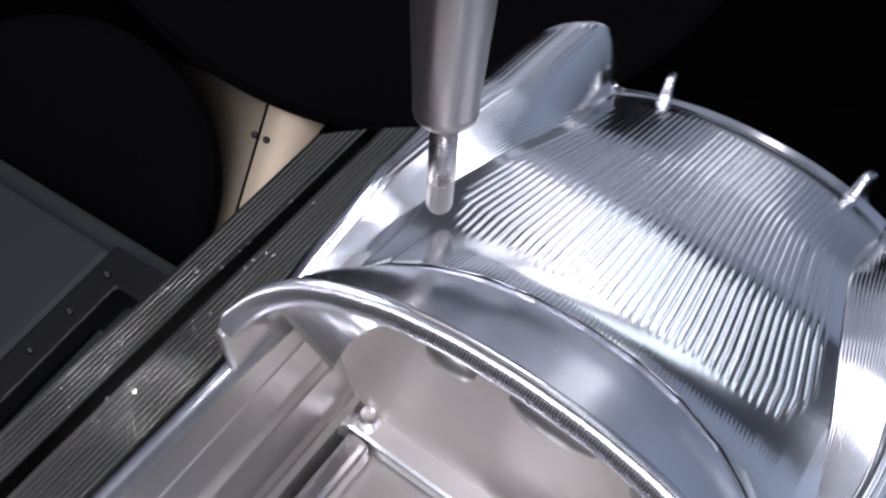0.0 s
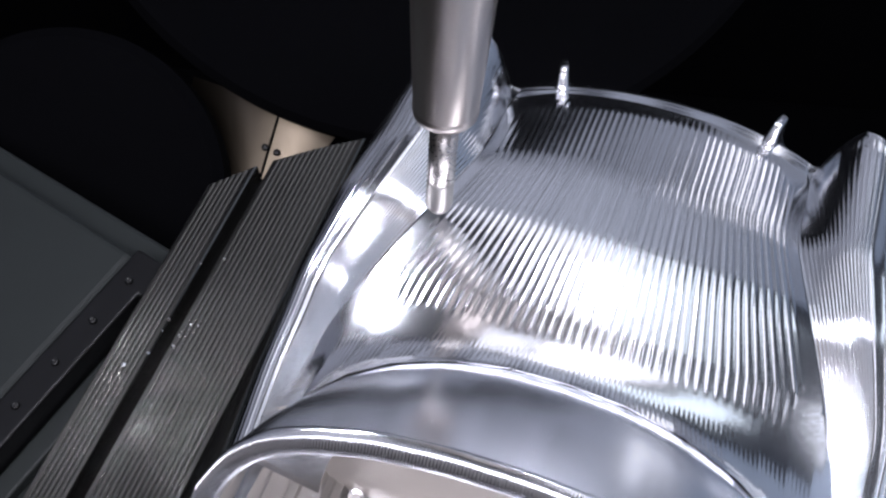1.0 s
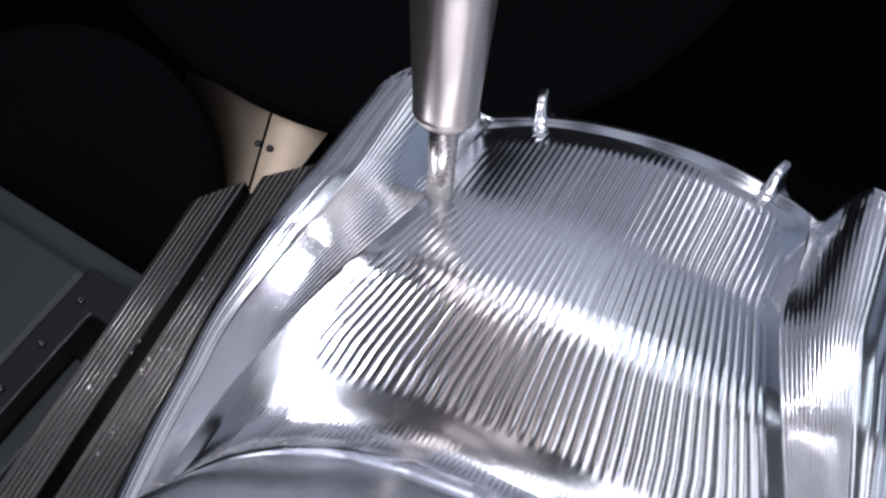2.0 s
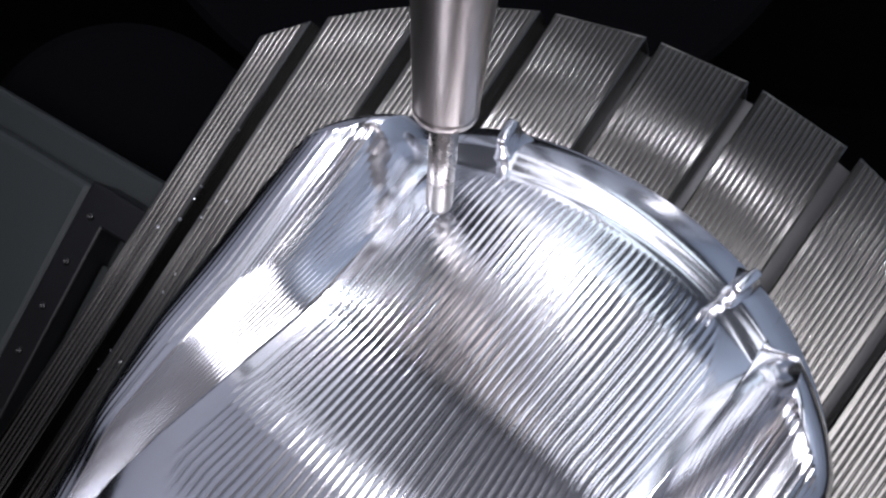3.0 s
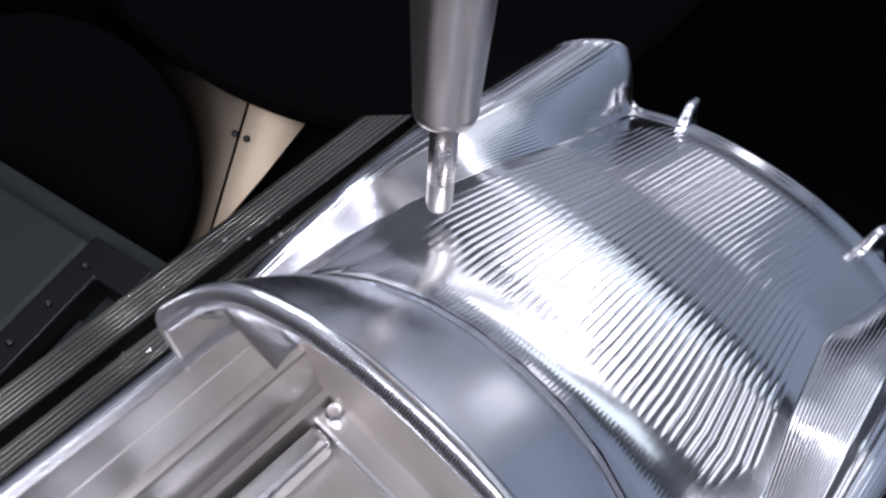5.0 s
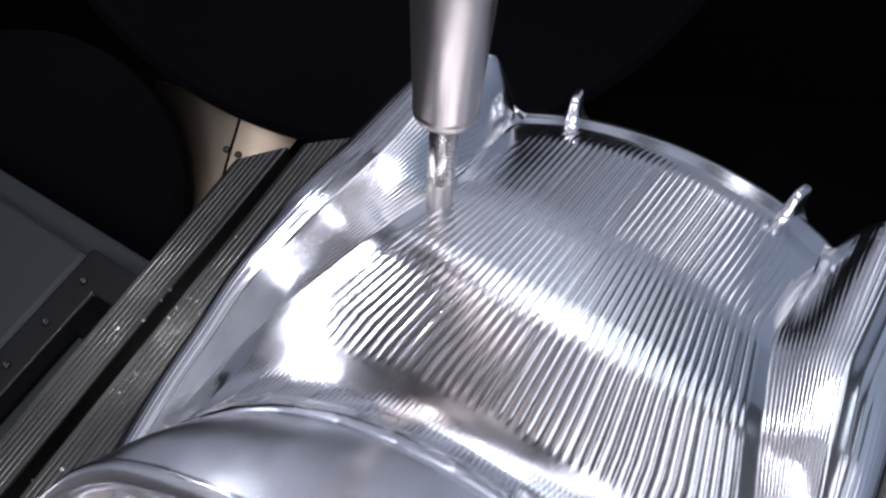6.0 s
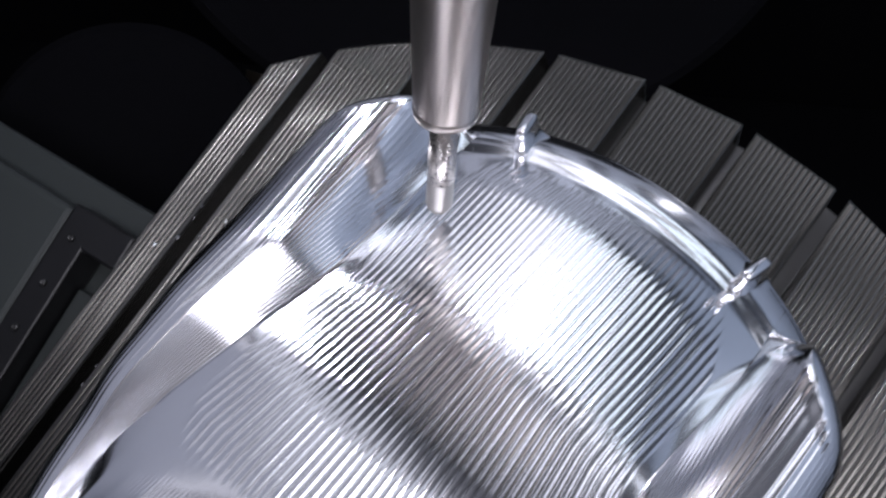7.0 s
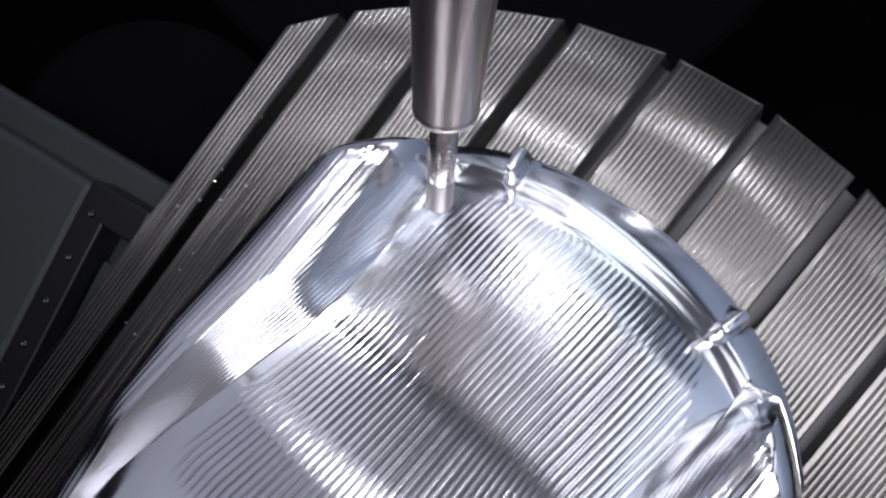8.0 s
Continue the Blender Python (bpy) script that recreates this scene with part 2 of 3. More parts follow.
def fender(side):
    ts = np.concatenate([np.linspace(0, 1, 145), np.linspace(1, 2, 141)[1:], [2.3, 2.9]])
    ys = np.concatenate([np.linspace(-330, -64, 60), np.linspace(-62, 101, 110), np.linspace(102, 118.5, 48), np.linspace(119, 131, 16), [131.6, 132.0, 132.2]])
    verts = []
    for yp in ys:
        yq = min(yp, 131)
        v, zv, zc, xo = (float(soft_key(yq, t)) for t in (VALLEY, VALLEY_Z, CREST_Z, OUTER))
        nose = 0.0
        if yp > 99:
            r = min(1.0, (yp - 99) / 17)
            nose = 1 - math.sqrt(max(0, 1 - r ** 3.0))
            base = float(key(yq, VALLEY_Z)) + 0.6
            full = float(soft_key(99, CREST_Z))
            zc = base + (full - base) * (1 - nose)
            zv = base
        if yp > 117.5:
            fall = 0.085 * max(0.0, yq - 120.5) ** 2 - 1.9 * math.exp(-((yp - 118.0) / 4.6) ** 2)
            zc, zv = zc - fall, zv - fall
        tail = float(1 - smooth01(-140, -60, yp))
        xc = v + (xo - v) * (0.45 - 0.35 * tail)
        roll = 0.62 + 0.38 * tail
        lobe = 11.0 * float(smooth01(40, 105, yp)) * float(1 - smooth01(117, 122, yp))
        upright = float(smooth01(35, 95, yp))
        zlow = zc - 50 if yp <= 99 else zc - 50 * (1 - nose) - 3
        if yp > 118:
            zlow = zc - 2
        drop = {131.6: 0.6, 132.0: 6, 132.2: 90}.get(round(float(yp), 1), 0)
        for t in ts:
            if t <= 1:
                s = math.pi / 2 * t
                # towards the nose the inner flank stands up from a narrow flat
                edge = v + (xc - v) * 0.55 * nose
                q = max(0.0, (t - 0.12) / 0.88)
                wide = v + (edge - v) * min(1.0, t / 0.12) + (xc - edge) * (0.35 * q + 0.65 * (1 - math.cos(math.pi / 2 * q)))
                x = (v + (xc - v) * t ** 0.85) * (1 - upright) + wide * upright
                z = zv + (zc - zv) * (math.sin(s) * (1 - upright) + math.sin(math.pi / 2 * q) * upright)
            elif t <= 2:
                s = math.pi / 2 * (t - 1)
                x = xc + (xo - xc) * math.sin(s) ** roll
                z = zlow + (zc - zlow) * max(0.0, math.cos(s)) ** roll
            else:
                x, z = xo - (t - 2) * 4, zlow - (t - 2) * 90
            # fine milling lines along the fender
            g = t * 18 if t <= 1 else (t - 1) * 20
            if t <= 1.55 and yp < 104:
                z += 0.15 * (2 * abs(g - math.floor(g) - 0.5)) ** 2
            verts.append((side * x * MM, (bend(yp, x) + lobe * min(1.0, max(0.0, (x - v) / 12))) * MM, (max(z, 100) - drop) * MM))
    return verts, [f if side > 0 else f[::-1] for f in grid_faces(len(ys), len(ts))]


# windscreen: from the bead (cowl) up to the rounded frame
def cowl_line(s):
    a = abs(s)
    k = [0, 0.2, 0.4, 0.6, 0.75, 0.88, 1.0]
    x = np.interp(a, k, [0, 18, 36, 53, 64, 73, 79])
    y = np.interp(a, k, [-61, -62, -65.5, -72, -79.5, -90, -104])
    z = np.interp(a, k, [270, 270, 269.5, 268.5, 268.5, 269, 270])
    return np.array((math.copysign(x, s) if s else 0.0, y, z))


def arch_line(s):
    # s in -1..1, from pillar foot to pillar foot
    a = abs(s)
    x = np.interp(a, [0, .2, .4, .58, .72, .84, .93, 1.0], [0, 22, 43, 61, 72.5, 80, 85, 87.5])
    y = np.interp(a, [0, .2, .4, .58, .72, .84, .93, 1.0], [-99, -99.6, -101.5, -105, -108.5, -113, -119, -128])
    z = np.interp(a, [0, .2, .4, .58, .72, .84, .93, 1.0], [299.5, 298.8, 296.5, 292.5, 288.5, 284.5, 281.5, 279])
    return np.array((math.copysign(x, s) if s else 0.0, y, z))


def windscreen(root):
    ss = np.linspace(-1, 1, 121)

    def sm(fn, s):
        return sum(fn(max(-1, min(1, s + o))) for o in (-0.05, -0.025, 0, 0.025, 0.05)) / 5

    rows = []
    ks = np.linspace(0, 1, 26)
    for k in ks:
        r = []
        for s in ss:
            a, b = sm(cowl_line, s), sm(arch_line, s)
            p = a * (1 - k) + b * k
            up = 2.2 * math.sin(math.pi * k)
            groove = -1.6 * math.exp(-((k - 0.06) / 0.045) ** 2)
            p = p + np.array((0, 0.35, 0.9)) * (up + groove)
            r.append(p)
        rows.append(r)
    vs = [p * MM for r in rows for p in r]
    mesh_object("windscreen", vs, grid_faces(len(rows), len(ss)), ALU_SMOOTH, root, "smooth finished aluminium windscreen band")
    # frame: a bead of thickness 5 with fine cross traces, then its inner face
    sect = [(0, 0), (0.3, 1.2), (-0.8, 2.0), (-2.4, 2.0), (-4.2, 1.2), (-5.6, -0.6), (-6.2, -3.0), (-5.4, -5.6), (-3.0, -7.4), (1.0, -7.0), (12.0, -9.0), (16, -40)]
    fine = np.linspace(-1, 1, 901)
    vs = []
    for i, s in enumerate(fine):
        c = sm(arch_line, s)
        inward = np.array((-math.copysign(1, s) * abs(s) ** 2 * 0.55 if s else 0, 0, 0))
        for j, (dy, dz) in enumerate(sect):
            jig = 0.24 * (i // 2 % 2) if 3 <= j <= 8 else 0
            side = max(0.0, -dz) * inward
            vs.append((c + np.array((0, dy - jig, dz)) + side) * MM)
    mesh_object("windscreen_frame", vs, grid_faces(len(fine), len(sect)), ALU, root, "finely scalloped windscreen frame edge")
    # side posts: flat inner cheeks that carry the ends of the frame
    for sd in (-1, 1):
        bm = prism([(-0.1315, 0.236), (-0.1315, 0.2690), (-0.1270, 0.2700), (-0.1215, 0.2660), (-0.1130, 0.2530), (-0.1000, 0.2465), (-0.0880, 0.236)], 0.0876, 0.0918, 0.0012)
        # prism axes (y, z, x) to (x, y, z)
        for vtx in bm.verts:
            vtx.co = Vector((sd * vtx.co.z, vtx.co.x, vtx.co.y))
        part("side_post", bm, ALU_ROUGH, root, "cut cheek of the windscreen post")


def cockpit(root):
    # stepped side walls
    prof = [(95, 243.2), (91.5, 243.6), (89.6, 243.0), (88.6, 241.5), (88.2, 238), (87.8, 222), (87.3, 221.6), (87.0, 198.5), (88.6, 198.0), (88.6, 194.6), (84.6, 193.8), (83.8, 192.6), (82.6, 166), (80.5, 163.5), (80.2, 160.5), (77.5, 158), (73, 141.3)]
    for side in (-1, 1):
        ys = [-330, -240, -160, -128, -110, -86]
        vs = [(side * x * MM, y * MM, z * MM) for y in ys for x, z in prof]
        mesh_object("side_wall", vs, grid_faces(len(ys), len(prof)), ALU_ROUGH, root, smooth=False)
    part("floor_pan", box(-0.076, 0.076, -0.330, -0.080, 0.132, 0.1412), ALU_ROUGH, root)
    # bulkhead below the windscreen, with the bumps of its undercut edge
    bm = bmesh.new()
    cols = np.linspace(-91, 91, 47)
    low, top = [], []
    for x in cols:
        zt = np.interp(abs(x), [0, 45, 70, 88], [286, 280, 268, 246])
        low.append(bm.verts.new((x * MM, -86.5 * MM, 140.5 * MM)))
        top.append(bm.verts.new((x * MM, -90.5 * MM, zt * MM)))
    for a, b, c, d in zip(low, low[1:], top[1:], top):
        bm.faces.new((a, b, c, d))
    part("bulkhead", bm, ALU_WARM_LIT, root, smooth=True)
    for x, wide, z in ((-29, 9.5, 261), (9, 16, 263.5), (46, 9.5, 257.5)):
        bm = bmesh.new()
        bmesh.ops.create_uvsphere(bm, u_segments=28, v_segments=12, radius=1)
        bmesh.ops.scale(bm, vec=(wide * MM, 0.0040, 0.0068), verts=bm.verts)
        bmesh.ops.translate(bm, vec=(x * MM, -0.0925, z * MM), verts=bm.verts)
        part("edge_bump", bm, ALU_ROUGH, root, smooth=True)
    # sill, tunnel, pads and the seat block
    part("cross_sill", box(-0.077, 0.077, -0.0985, -0.0835, 0.1413, 0.152, 0.002), ALU, root)
    part("floor_tunnel", box(-0.016, 0.016, -0.300, -0.099, 0.1413, 0.172, 0.006, 3), ALU, root)
    part("floor_rail", box(-0.073, -0.062, -0.300, -0.100, 0.1413, 0.158, 0.003), ALU, root)
    part("floor_rail", box(0.062, 0.073, -0.300, -0.100, 0.1413, 0.158, 0.003), ALU, root)
    part("floor_pad", box(-0.054, -0.024, -0.170, -0.130, 0.1413, 0.150, 0.004, 3), ALU_SMOOTH, root)
    for sx in (-1, 1):
        a, b = sorted((sx * 0.022, sx * 0.084))
        part("seat_back", box(a, b, -0.226, -0.196, 0.150, 0.238, 0.010, 4), ALU_SMOOTH, root, smooth=True)
        part("seat_cushion", box(a + 0.004, b - 0.004, -0.204, -0.168, 0.1413, 0.176, 0.008, 3), ALU_SMOOTH, root, smooth=True)
    # corner boss
    for sx in (-1, 1):
        bm = lathe([(0.0045, 0.141), (0.0045, 0.156), (0.0032, 0.158), (0.0018, 0.1575)], 20)
        bmesh.ops.translate(bm, vec=(sx * 0.071, -0.090, 0), verts=bm.verts)
        part("corner_boss", bm, ALU, root)


def car_body():
    root = tagged(new("car_body"), "half-milled aluminium roadster body with ridged hood and open cockpit", "workpiece")
    v, f = hood()
    mesh_object("hood", v, f, ALU_LINED, root, "aluminium hood with rows of milling ridges", cols=407)
    for side in (-1, 1):
        v, f = fender(side)
        mesh_object("fender", v, f, ALU_LINED, root, "aluminium fender with fine milling lines", cols=287)
    windscreen(root)
    cockpit(root)
    # holding tabs left standing on the nose rim
    for sx in (-1, 1):
        bm = bmesh.new()
        rings = []
        for h, wx, wy in ((-7, 7.0, 10.0), (-4.6, 4.6, 9.2), (-2.0, 3.2, 8.6), (1.0, 2.7, 8.0), (5.0, 2.4, 7.2), (7.4, 2.1, 6.4), (8.3, 1.4, 5.4)):
            ring = []
            for k in range(24):
                c, d = math.cos(math.pi * k / 12), math.sin(math.pi * k / 12)
                ring.append(bm.verts.new((wx * math.copysign(abs(c) ** 0.45, c) * MM, (wy * math.copysign(abs(d) ** 0.45, d) - 0.25 * h) * MM, h * MM)))
            rings.append(ring)
        for low, up in zip(rings, rings[1:]):
            for k in range(24):
                bm.faces.new((low[k], low[(k + 1) % 24], up[(k + 1) % 24], up[k]))
        bm.faces.new(rings[-1])
        bmesh.ops.transform(bm, matrix=pose(sx * 0.0495, 0.1175, 0.1925, -30, 0, -sx * 14), verts=bm.verts)
        part("holding_tab", bm, ALU, root, "small upright holding tab", smooth=True)
    return root


CAR = car_body()


def fixture_block():
    root = tagged(new("fixture_block"), "dark steel clamping block under the car body", "fixture")
    part("riser", box(-0.080, 0.080, -0.320, 0.060, 0.001, 0.120, 0.004), STEEL_DARK, root)
    part("foot_flange", box(-0.100, 0.100, -0.340, 0.075, 0.0005, 0.016, 0.002), STEEL_DARK, root)
    return root


FIXTURE = fixture_block()


# ---- tool in its shrink-fit holder ----
def milling_tool():
    root = tagged(new("tool_holder"), "satin steel shrink-fit holder with a ball-nosed end mill", "milling tool")
    part("holder_cone", lathe([(0.0055, 0.0474), (0.0092, 0.0474), (0.0104, 0.0480), (0.0107, 0.0496), (0.0107, 0.0510), (0.01055, 0.0512), (0.01055, 0.0515), (0.0132, 0.111), (0.0142, 0.122), (0.0190, 0.132)]), HOLDER, root, smooth=True)
    part("holder_flange", lathe([(0.019, 0.1321), (0.0300, 0.1325), (0.0300, 0.144), (0.0265, 0.148), (0.0300, 0.152), (0.0300, 0.164)]), HOLDER, root, smooth=True)
    part("shank", lathe([(0.0047, 0.01702), (0.0048, 0.0173), (0.0048, 0.056)], 48), CARBIDE, root, smooth=True)
    return root


def cutter():
    ob = tagged(new("end_mill_tip"), "bright fluted ball nose of the spinning end mill", "cutter")
    n, verts = 48, []
    zs = np.concatenate([np.linspace(0.0, 0.005, 10), np.linspace(0.0058, 0.0170, 18)])
    for z in zs:
        r = math.sqrt(max(1e-9, 0.0048 ** 2 - (0.0048 - z) ** 2)) if z < 0.0048 else 0.0048
        for k in range(n):
            a = 2 * math.pi * k / n
            ph = (2 * a / (2 * math.pi) + z / 0.016) % 1.0
            cut = 1 - 0.012 * smooth01(0.0, 0.12, ph) * (1 - smooth01(0.40, 0.62, ph))
            verts.append((r * cut * math.cos(a), r * cut * math.sin(a), z))
    faces = [(i * n + k, i * n + (k + 1) % n, (i + 1) * n + (k + 1) % n, (i + 1) * n + k) for i in range(len(zs) - 1) for k in range(n)]
    faces.append(tuple(reversed(range(n))))
    faces.append(tuple((len(zs) - 1) * n + k for k in range(n)))
    mesh_object("fluted_cutter", verts, faces, CUTTING, ob)
    return ob


def spindle():
    root = tagged(new("spindle_head"), "dark spindle head with three small white lamps above the tool", "spindle")
    part("nose_ring", lathe([(0.031, 0.1645), (0.046, 0.1645), (0.050, 0.170), (0.050, 0.2195)]), HOLDER, root, smooth=True)
    part("housing", lathe([(0.049, 0.2200), (0.055, 0.2200), (0.060, 0.226), (0.060, 0.262), (0.084, 0.270), (0.088, 0.276), (0.088, 0.60)]), BLACK, root, smooth=True)
    part("lamp_arm", box(-0.125, -0.045, 0.030, 0.044, 0.196, 0.208, 0.003), BLACK, root)
    part("lamp_arm", box(-0.138, -0.112, 0.018, 0.100, 0.185, 0.1955, 0.003), BLACK, root)
    part("lamp_arm", box(0.034, 0.092, 0.030, 0.066, 0.185, 0.1955, 0.003), BLACK, root)
    for x, y, r in ((-0.111, 0.085, 0.0065), (-0.134, 0.029, 0.0065), (0.068, 0.050, 0.0058)):
        head = lathe([(0.0105, 0.1685), (0.0120, 0.1690), (0.0120, 0.1800), (0.0090, 0.1848)], 40)
        bmesh.ops.translate(head, vec=(x, y, 0), verts=head.verts)
        cup = part("lamp_head", head, BLACK, root, smooth=True)
        lens = lathe([(r - 0.0008, 0.1668), (r, 0.1678), (r, 0.1684)], 32)
        bmesh.ops.translate(lens, vec=(x, y, 0), verts=lens.verts)
        part("lamp_lens", lens, GLOW, cup, "glowing white lamp lens")
    return root


TOOL = milling_tool()
CUTTER = cutter()
SPINDLE = spindle()


# ---- tilting cradle beside the table, with its black cover rail ----
def cradle():
    root = tagged(new("table_cradle"), "grey painted cradle of the tilting table with black screwed rail", "machine cradle")
    d = Vector((-0.49, -0.872, 0)).normalized()
    e = Vector((0.872, -0.49, 0)).normalized()
    s0 = Vector((-0.2584, 0.2661, -0.0530))
    turn = Matrix((( e.x, -d.x, 0, 0), (e.y, -d.y, 0, 0), (0, 0, 1, 0), (0, 0, 0, 1)))
    at = Matrix.Translation(s0) @ turn

    def put(name, bm, mat, label="", smooth=False):
        bmesh.ops.transform(bm, matrix=at, verts=bm.verts)
        return part(name, bm, mat, root, label, smooth)

    # local axes: x towards the table, y up along the rail
    put("cradle_floor", box(-0.36, 0.30, -0.62, 0.045, -0.052, -0.030, 0.004), GREY, "grey painted cradle floor")
    put("side_panel", box(-0.330, -0.0145, -0.60, 0.020, -0.0295, -0.003, 0.006, 3), GREY, "grey painted side cover")
    rail = put("cover_rail", prism([(-0.0135, -0.60), (0.0125, -0.60), (0.0125, -0.004), (0.045, -0.004), (0.045, 0.024), (-0.0135, 0.024)], -0.029, 0.0, 0.002), BLACK, "black cover rail with a short return leg")
    put("inner_strip", box(0.0135, 0.030, -0.60, -0.030, -0.0295, -0.020, 0.002), GREY)
    for k in range(9):
        bm = lathe([(0.0028, -0.0005), (0.0028, 0.0012), (0.0022, 0.0020), (0.0011, 0.0020), (0.0009, 0.0008)], 18)
        bmesh.ops.translate(bm, vec=(0.0, -0.0373 * k, 0.0004), verts=bm.verts)
        bmesh.ops.transform(bm, matrix=at, verts=bm.verts)
        part("screw", bm, STEEL_DARK, rail, "dark round screw head", True)
    return root


CRADLE = cradle()


# ---- back of the chamber: sheet panel between dark round covers ----
def back_panel():
    root = tagged(new("wall_panel"), "brushed stainless sheet panel with a seam between dark round covers", "wall panel")
    # local axes: x right, y up, z towards the work

    def quad(name, pts, z0, z1, mat, label=""):
        return part(name, prism(pts, z0, z1, 0.0006), mat, root, label)

    # thin sheets rolled away from the seam
    for z0, bow, pts in ((0.0, 3.4, [(-0.085, 0.078), (0.008, 0.040), (-0.036, -0.110), (-0.100, -0.120)]),
                         (-0.002, 3.0, [(0.0105, 0.040), (0.064, 0.012), (0.020, -0.040), (-0.0335, -0.110)])):
        bm = bmesh.new()
        bmesh.ops.create_grid(bm, x_segments=40, y_segments=40, size=0.15)
        for (x0, y0), (x1, y1) in zip(pts, pts[1:] + pts[:1]):
            bmesh.ops.bisect_plane(bm, geom=bm.verts[:] + bm.edges[:] + bm.faces[:], plane_co=(x0, y0, 0), plane_no=(y0 - y1, x1 - x0, 0), clear_outer=True)
        for vtx in bm.verts:
            away = vtx.co.x * 0.96 - vtx.co.y * 0.28
            vtx.co.z = z0 - bow * away * away
        part("sheet_panel", bm, SHEET, root, smooth=True)
    quad("backing", [(-0.16, 0.10), (0.10, 0.06), (0.08, -0.10), (-0.16, -0.14)], -0.075, -0.066, DARK)
    for x, y in ((-0.0055, 0.002), (0.0058, -0.003)):
        bm = lathe([(0.0034, 0.0), (0.0034, 0.002), (0.0022, 0.003), (0.0012, 0.003)], 18)
        bmesh.ops.translate(bm, vec=(x, y, 0.0003), verts=bm.verts)
        part("screw", bm, BLACK, root, smooth=True)
    bm = lathe([(0.366, 0.008), (0.370, 0.012), (0.370, 0.030), (0.362, 0.036), (0.20, 0.040)], 160)
    bmesh.ops.translate(bm, vec=(0.160, 0.368, 0), verts=bm.verts)
    part("round_cover", bm, DARK, root, "large dark round cover")
    bm = lathe([(0.146, 0.008), (0.150, 0.012), (0.150, 0.040), (0.140, 0.048), (0.06, 0.050)], 96)
    bmesh.ops.translate(bm, vec=(-0.185, -0.041, 0), verts=bm.verts)
    part("round_cover", bm, DARK, root, "small dark round cover")
    return root


PANEL = back_panel()


# ---- chips lying in the slot and on the rail ----
def chips():
    rnd = random.Random(4)
    vs, fs = [], []
    for k in range(70):
        y = rnd.choice((rnd.uniform(-150, 60), rnd.uniform(-40, 10)))
        x = SLOT_X0 + rnd.uniform(-4.5, 4.5) + (0 if rnd.random() < 0.7 else rnd.uniform(-20, 20))
        inside = abs(x - SLOT_X0) < 4.4
        z = -0.1 if not inside else -29.2
        r = rnd.uniform(0.5, 1.6)
        b = len(vs)
        for q in range(5):
            a = q * 1.256 + rnd.random()
            vs.append(((x + r * math.cos(a)) * MM, (y + r * math.sin(a)) * MM, (z + rnd.uniform(0, r)) * MM))
        vs.append((x * MM, y * MM, (z + r) * MM))
        fs += [(b + q, b + (q + 1) % 5, b + 5) for q in range(5)]
    return tagged(mesh_object("metal_chips", vs, fs, CHIP, smooth=False), "bright aluminium chips lying in the table slot", "chips", kind="stuff")


CHIPS = chips()

# the table swings and turns under the tool; work and fixture ride on it
WORK = [
    (0, pose(0.0896, 0.0209, -0.2517, 4.89, 1.13, -32.39)),
    (0.5, pose(0.0852, 0.0251, -0.2494, 5.73, -0.93, -20.43)),
    (1, pose(0.0807, 0.0229, -0.2464, 9.19, -1.66, -16.95)),
    (1.5, pose(0.0751, -0.0025, -0.2355, 9.75, -2.7, -18.03)),
    (1.7, pose(0.0688, -0.0263, -0.2259, 6.88, -2.93, -18.18)),
    (2.8, pose(0.0621, 0.0175, -0.2262, 31.57, 2.36, -33.04)),
    (3, pose(0.0602, 0.0259, -0.2235, 35.01, 3.9, -33.52)),
    (3.5, pose(0.0631, 0.0253, -0.2452, 32.7, 3.43, -34.57)),
    (3.7, pose(0.0585, -0.0165, -0.2268, 18.56, 2.09, -38.32)),
    (3.8, pose(0.0613, -0.0164, -0.2333, 12.19, 2.15, -43.1)),
    (4, pose(0.0874, 0.0148, -0.2772, 6.37, 3.93, -48.06)),
    (4.5, pose(0.0929, 0.0136, -0.2574, 6.63, 3.03, -49.62)),
    (4.7, pose(0.0899, 0.0143, -0.2564, 6.69, 2.76, -47.52)),
    (5.8, pose(0.066, -0.0067, -0.2354, 8.79, -0.3, -26.64)),
    (6, pose(0.0626, -0.0104, -0.2351, 10.33, -0.34, -27.47)),
    (6.5, pose(0.0433, -0.0293, -0.2287, 10.71, 1.02, -31.28)),
    (7, pose(0.0556, 0.0125, -0.2302, 28.27, 2.91, -35.19)),
    (7.3, pose(0.0566, 0.0289, -0.222, 35.7, 4.86, -35.17)),
    (7.5, pose(0.0598, 0.0349, -0.2184, 39.36, 4.71, -34.1)),
    (8, pose(0.0588, 0.0341, -0.2395, 35.93, 6.46, -36.89)),
]
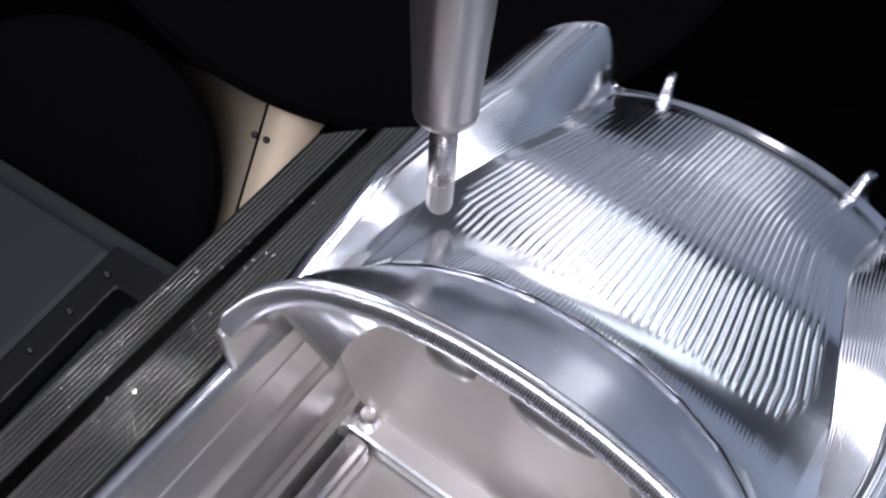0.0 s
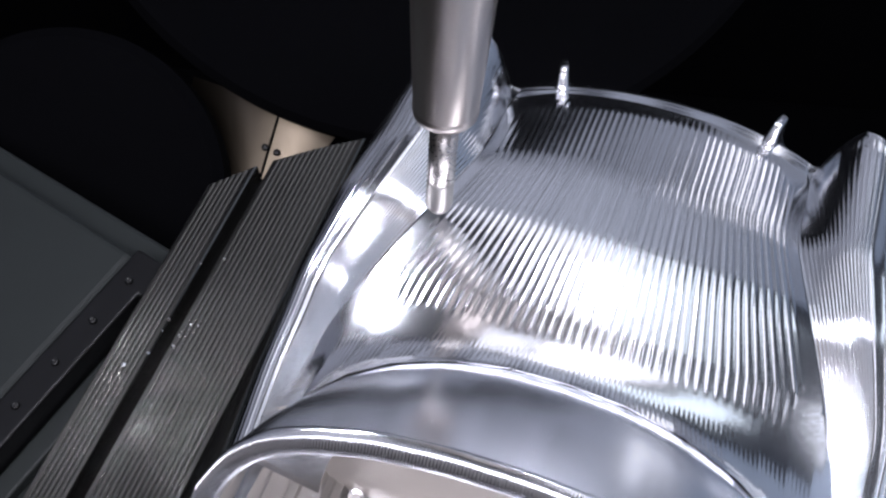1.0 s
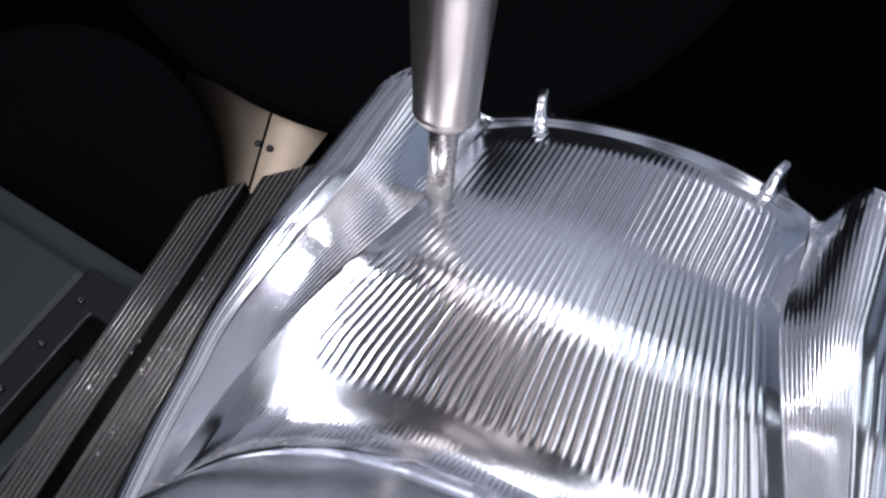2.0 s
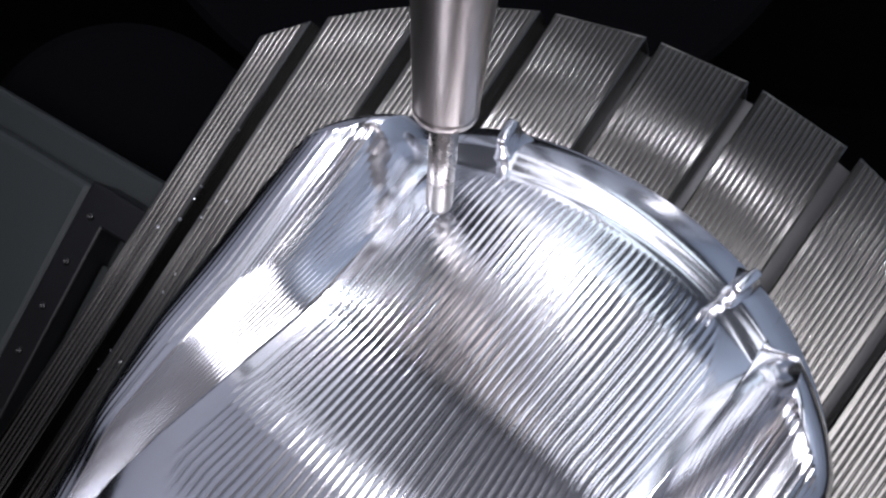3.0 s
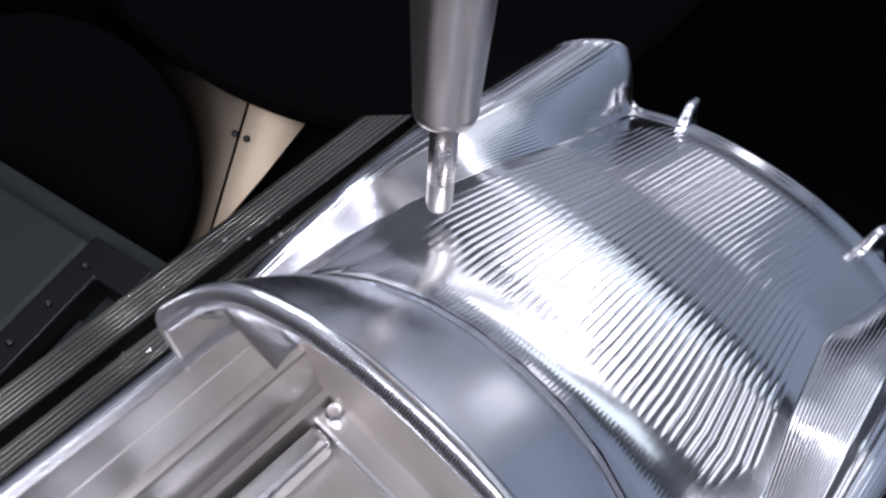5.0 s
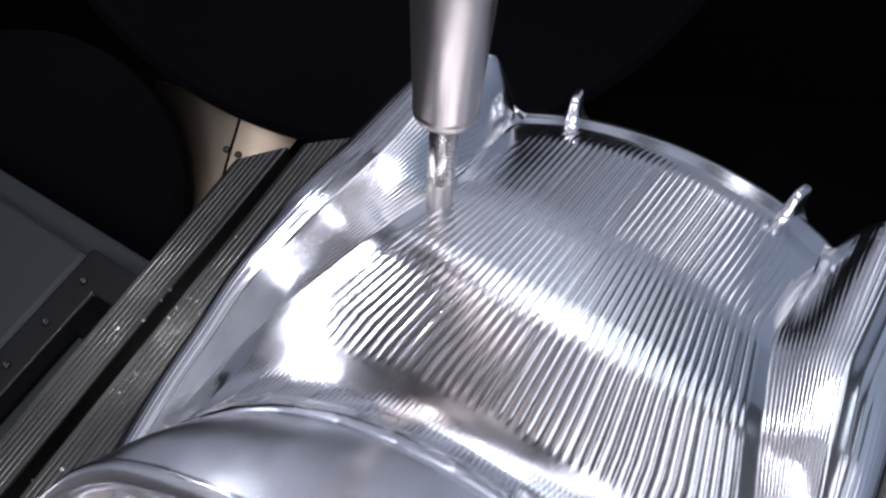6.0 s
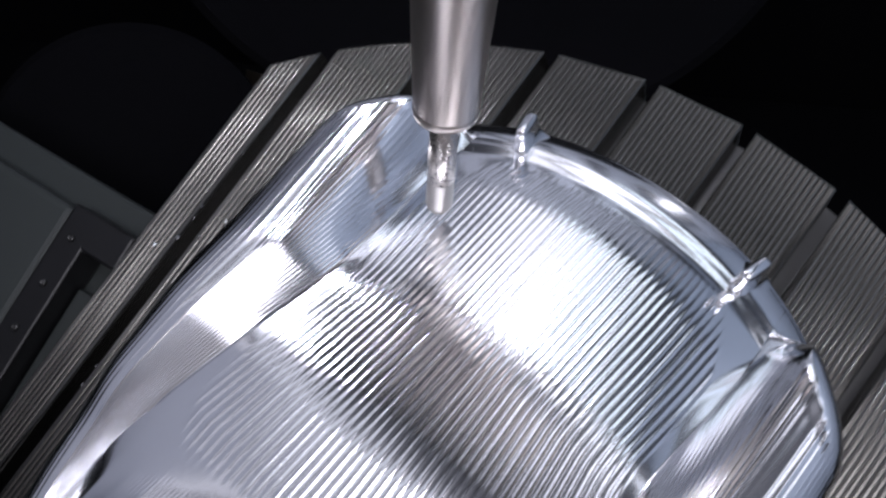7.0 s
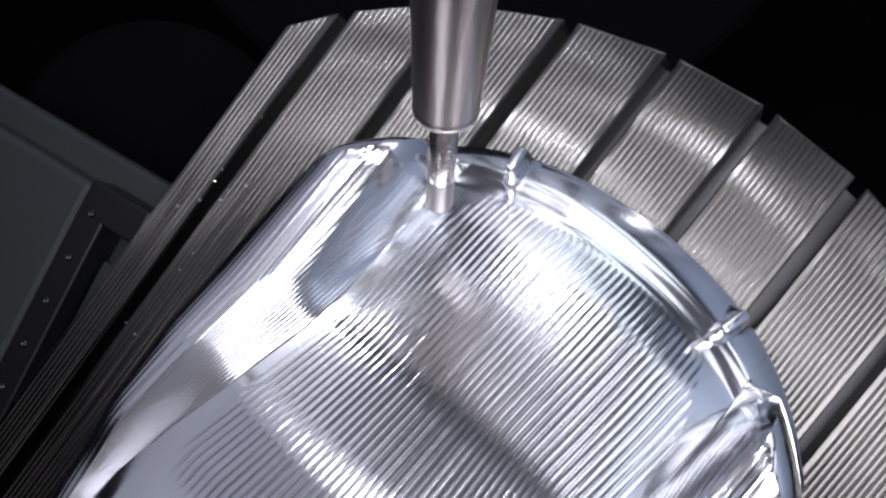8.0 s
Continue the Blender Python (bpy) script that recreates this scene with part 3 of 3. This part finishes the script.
TILT = [
    (0, pose(0.0157, -0.0954, -0.2638, 4.34, -2.38, -0.09)),
    (0.5, pose(0.0329, -0.1013, -0.26, 5.09, -2.79, -0.12)),
    (1, pose(0.0343, -0.1068, -0.2651, 8.19, -4.48, -0.32)),
    (1.5, pose(0.0334, -0.122, -0.2526, 8.86, -4.84, -0.38)),
    (1.7, pose(0.0266, -0.1479, -0.2373, 6.41, -3.51, -0.2)),
    (2.8, pose(-0.0025, -0.0785, -0.2986, 28.37, -14.64, -3.72)),
    (3, pose(-0.0044, -0.0659, -0.3037, 31.71, -16.12, -4.61)),
    (3.5, pose(-0.0066, -0.067, -0.3187, 29.51, -15.16, -4.01)),
    (3.7, pose(-0.0218, -0.1183, -0.2716, 16.47, -8.86, -1.28)),
    (3.8, pose(-0.0284, -0.1147, -0.2643, 10.85, -5.91, -0.56)),
    (4, pose(-0.0098, -0.0776, -0.2961, 6.41, -3.52, -0.2)),
    (4.5, pose(-0.0107, -0.0792, -0.2772, 6.38, -3.5, -0.2)),
    (4.7, pose(-0.0095, -0.0801, -0.2752, 6.34, -3.47, -0.19)),
    (5.8, pose(0.0113, -0.1184, -0.2535, 7.72, -4.22, -0.29)),
    (6, pose(0.0074, -0.1184, -0.2559, 9.08, -4.96, -0.39)),
    (6.5, pose(-0.0055, -0.1225, -0.2509, 9.44, -5.16, -0.43)),
    (7, pose(-0.0157, -0.0841, -0.2955, 25.36, -13.25, -2.99)),
    (7.3, pose(-0.0132, -0.0585, -0.3019, 32.46, -16.45, -4.82)),
    (7.5, pose(-0.0065, -0.0494, -0.3051, 35.94, -17.89, -5.84)),
    (8, pose(-0.0118, -0.0506, -0.3219, 32.89, -16.63, -4.94)),
]
BACK = [
    (0, -0.182, 0.414, -0.397),
    (0.5, -0.172, 0.412, -0.399),
    (1, -0.171, 0.405, -0.404),
    (1.5, -0.175, 0.406, -0.403),
    (1.7, -0.182, 0.408, -0.402),
    (2.8, -0.14, 0.428, -0.42),
    (3, -0.13, 0.442, -0.424),
    (3.5, -0.13, 0.439, -0.442),
    (3.7, -0.214, 0.401, -0.407),
    (3.8, -0.212, 0.404, -0.405),
    (4, -0.198, 0.406, -0.403),
    (4.5, -0.201, 0.415, -0.396),
    (4.7, -0.201, 0.415, -0.396),
    (5.8, -0.203, 0.403, -0.406),
    (6, -0.208, 0.401, -0.407),
    (6.5, -0.217, 0.404, -0.405),
    (7, -0.13, 0.453, -0.432),
    (7.5, -0.12, 0.488, -0.442),
    (8, -0.12, 0.488, -0.456),
]



def motions():
    for thing in (TABLE, CAR, FIXTURE, CHIPS):
        walk(thing, WORK)
    walk(CRADLE, TILT)
    walk(PANEL, [(t, pose(x, y, z, 38.1, -2.87, 3.65)) for t, x, y, z in BACK])
    walk(CUTTER, [(k / 15, pose(0, 0, 0, 0, 0, -76 * k)) for k in range(121)])


motions()
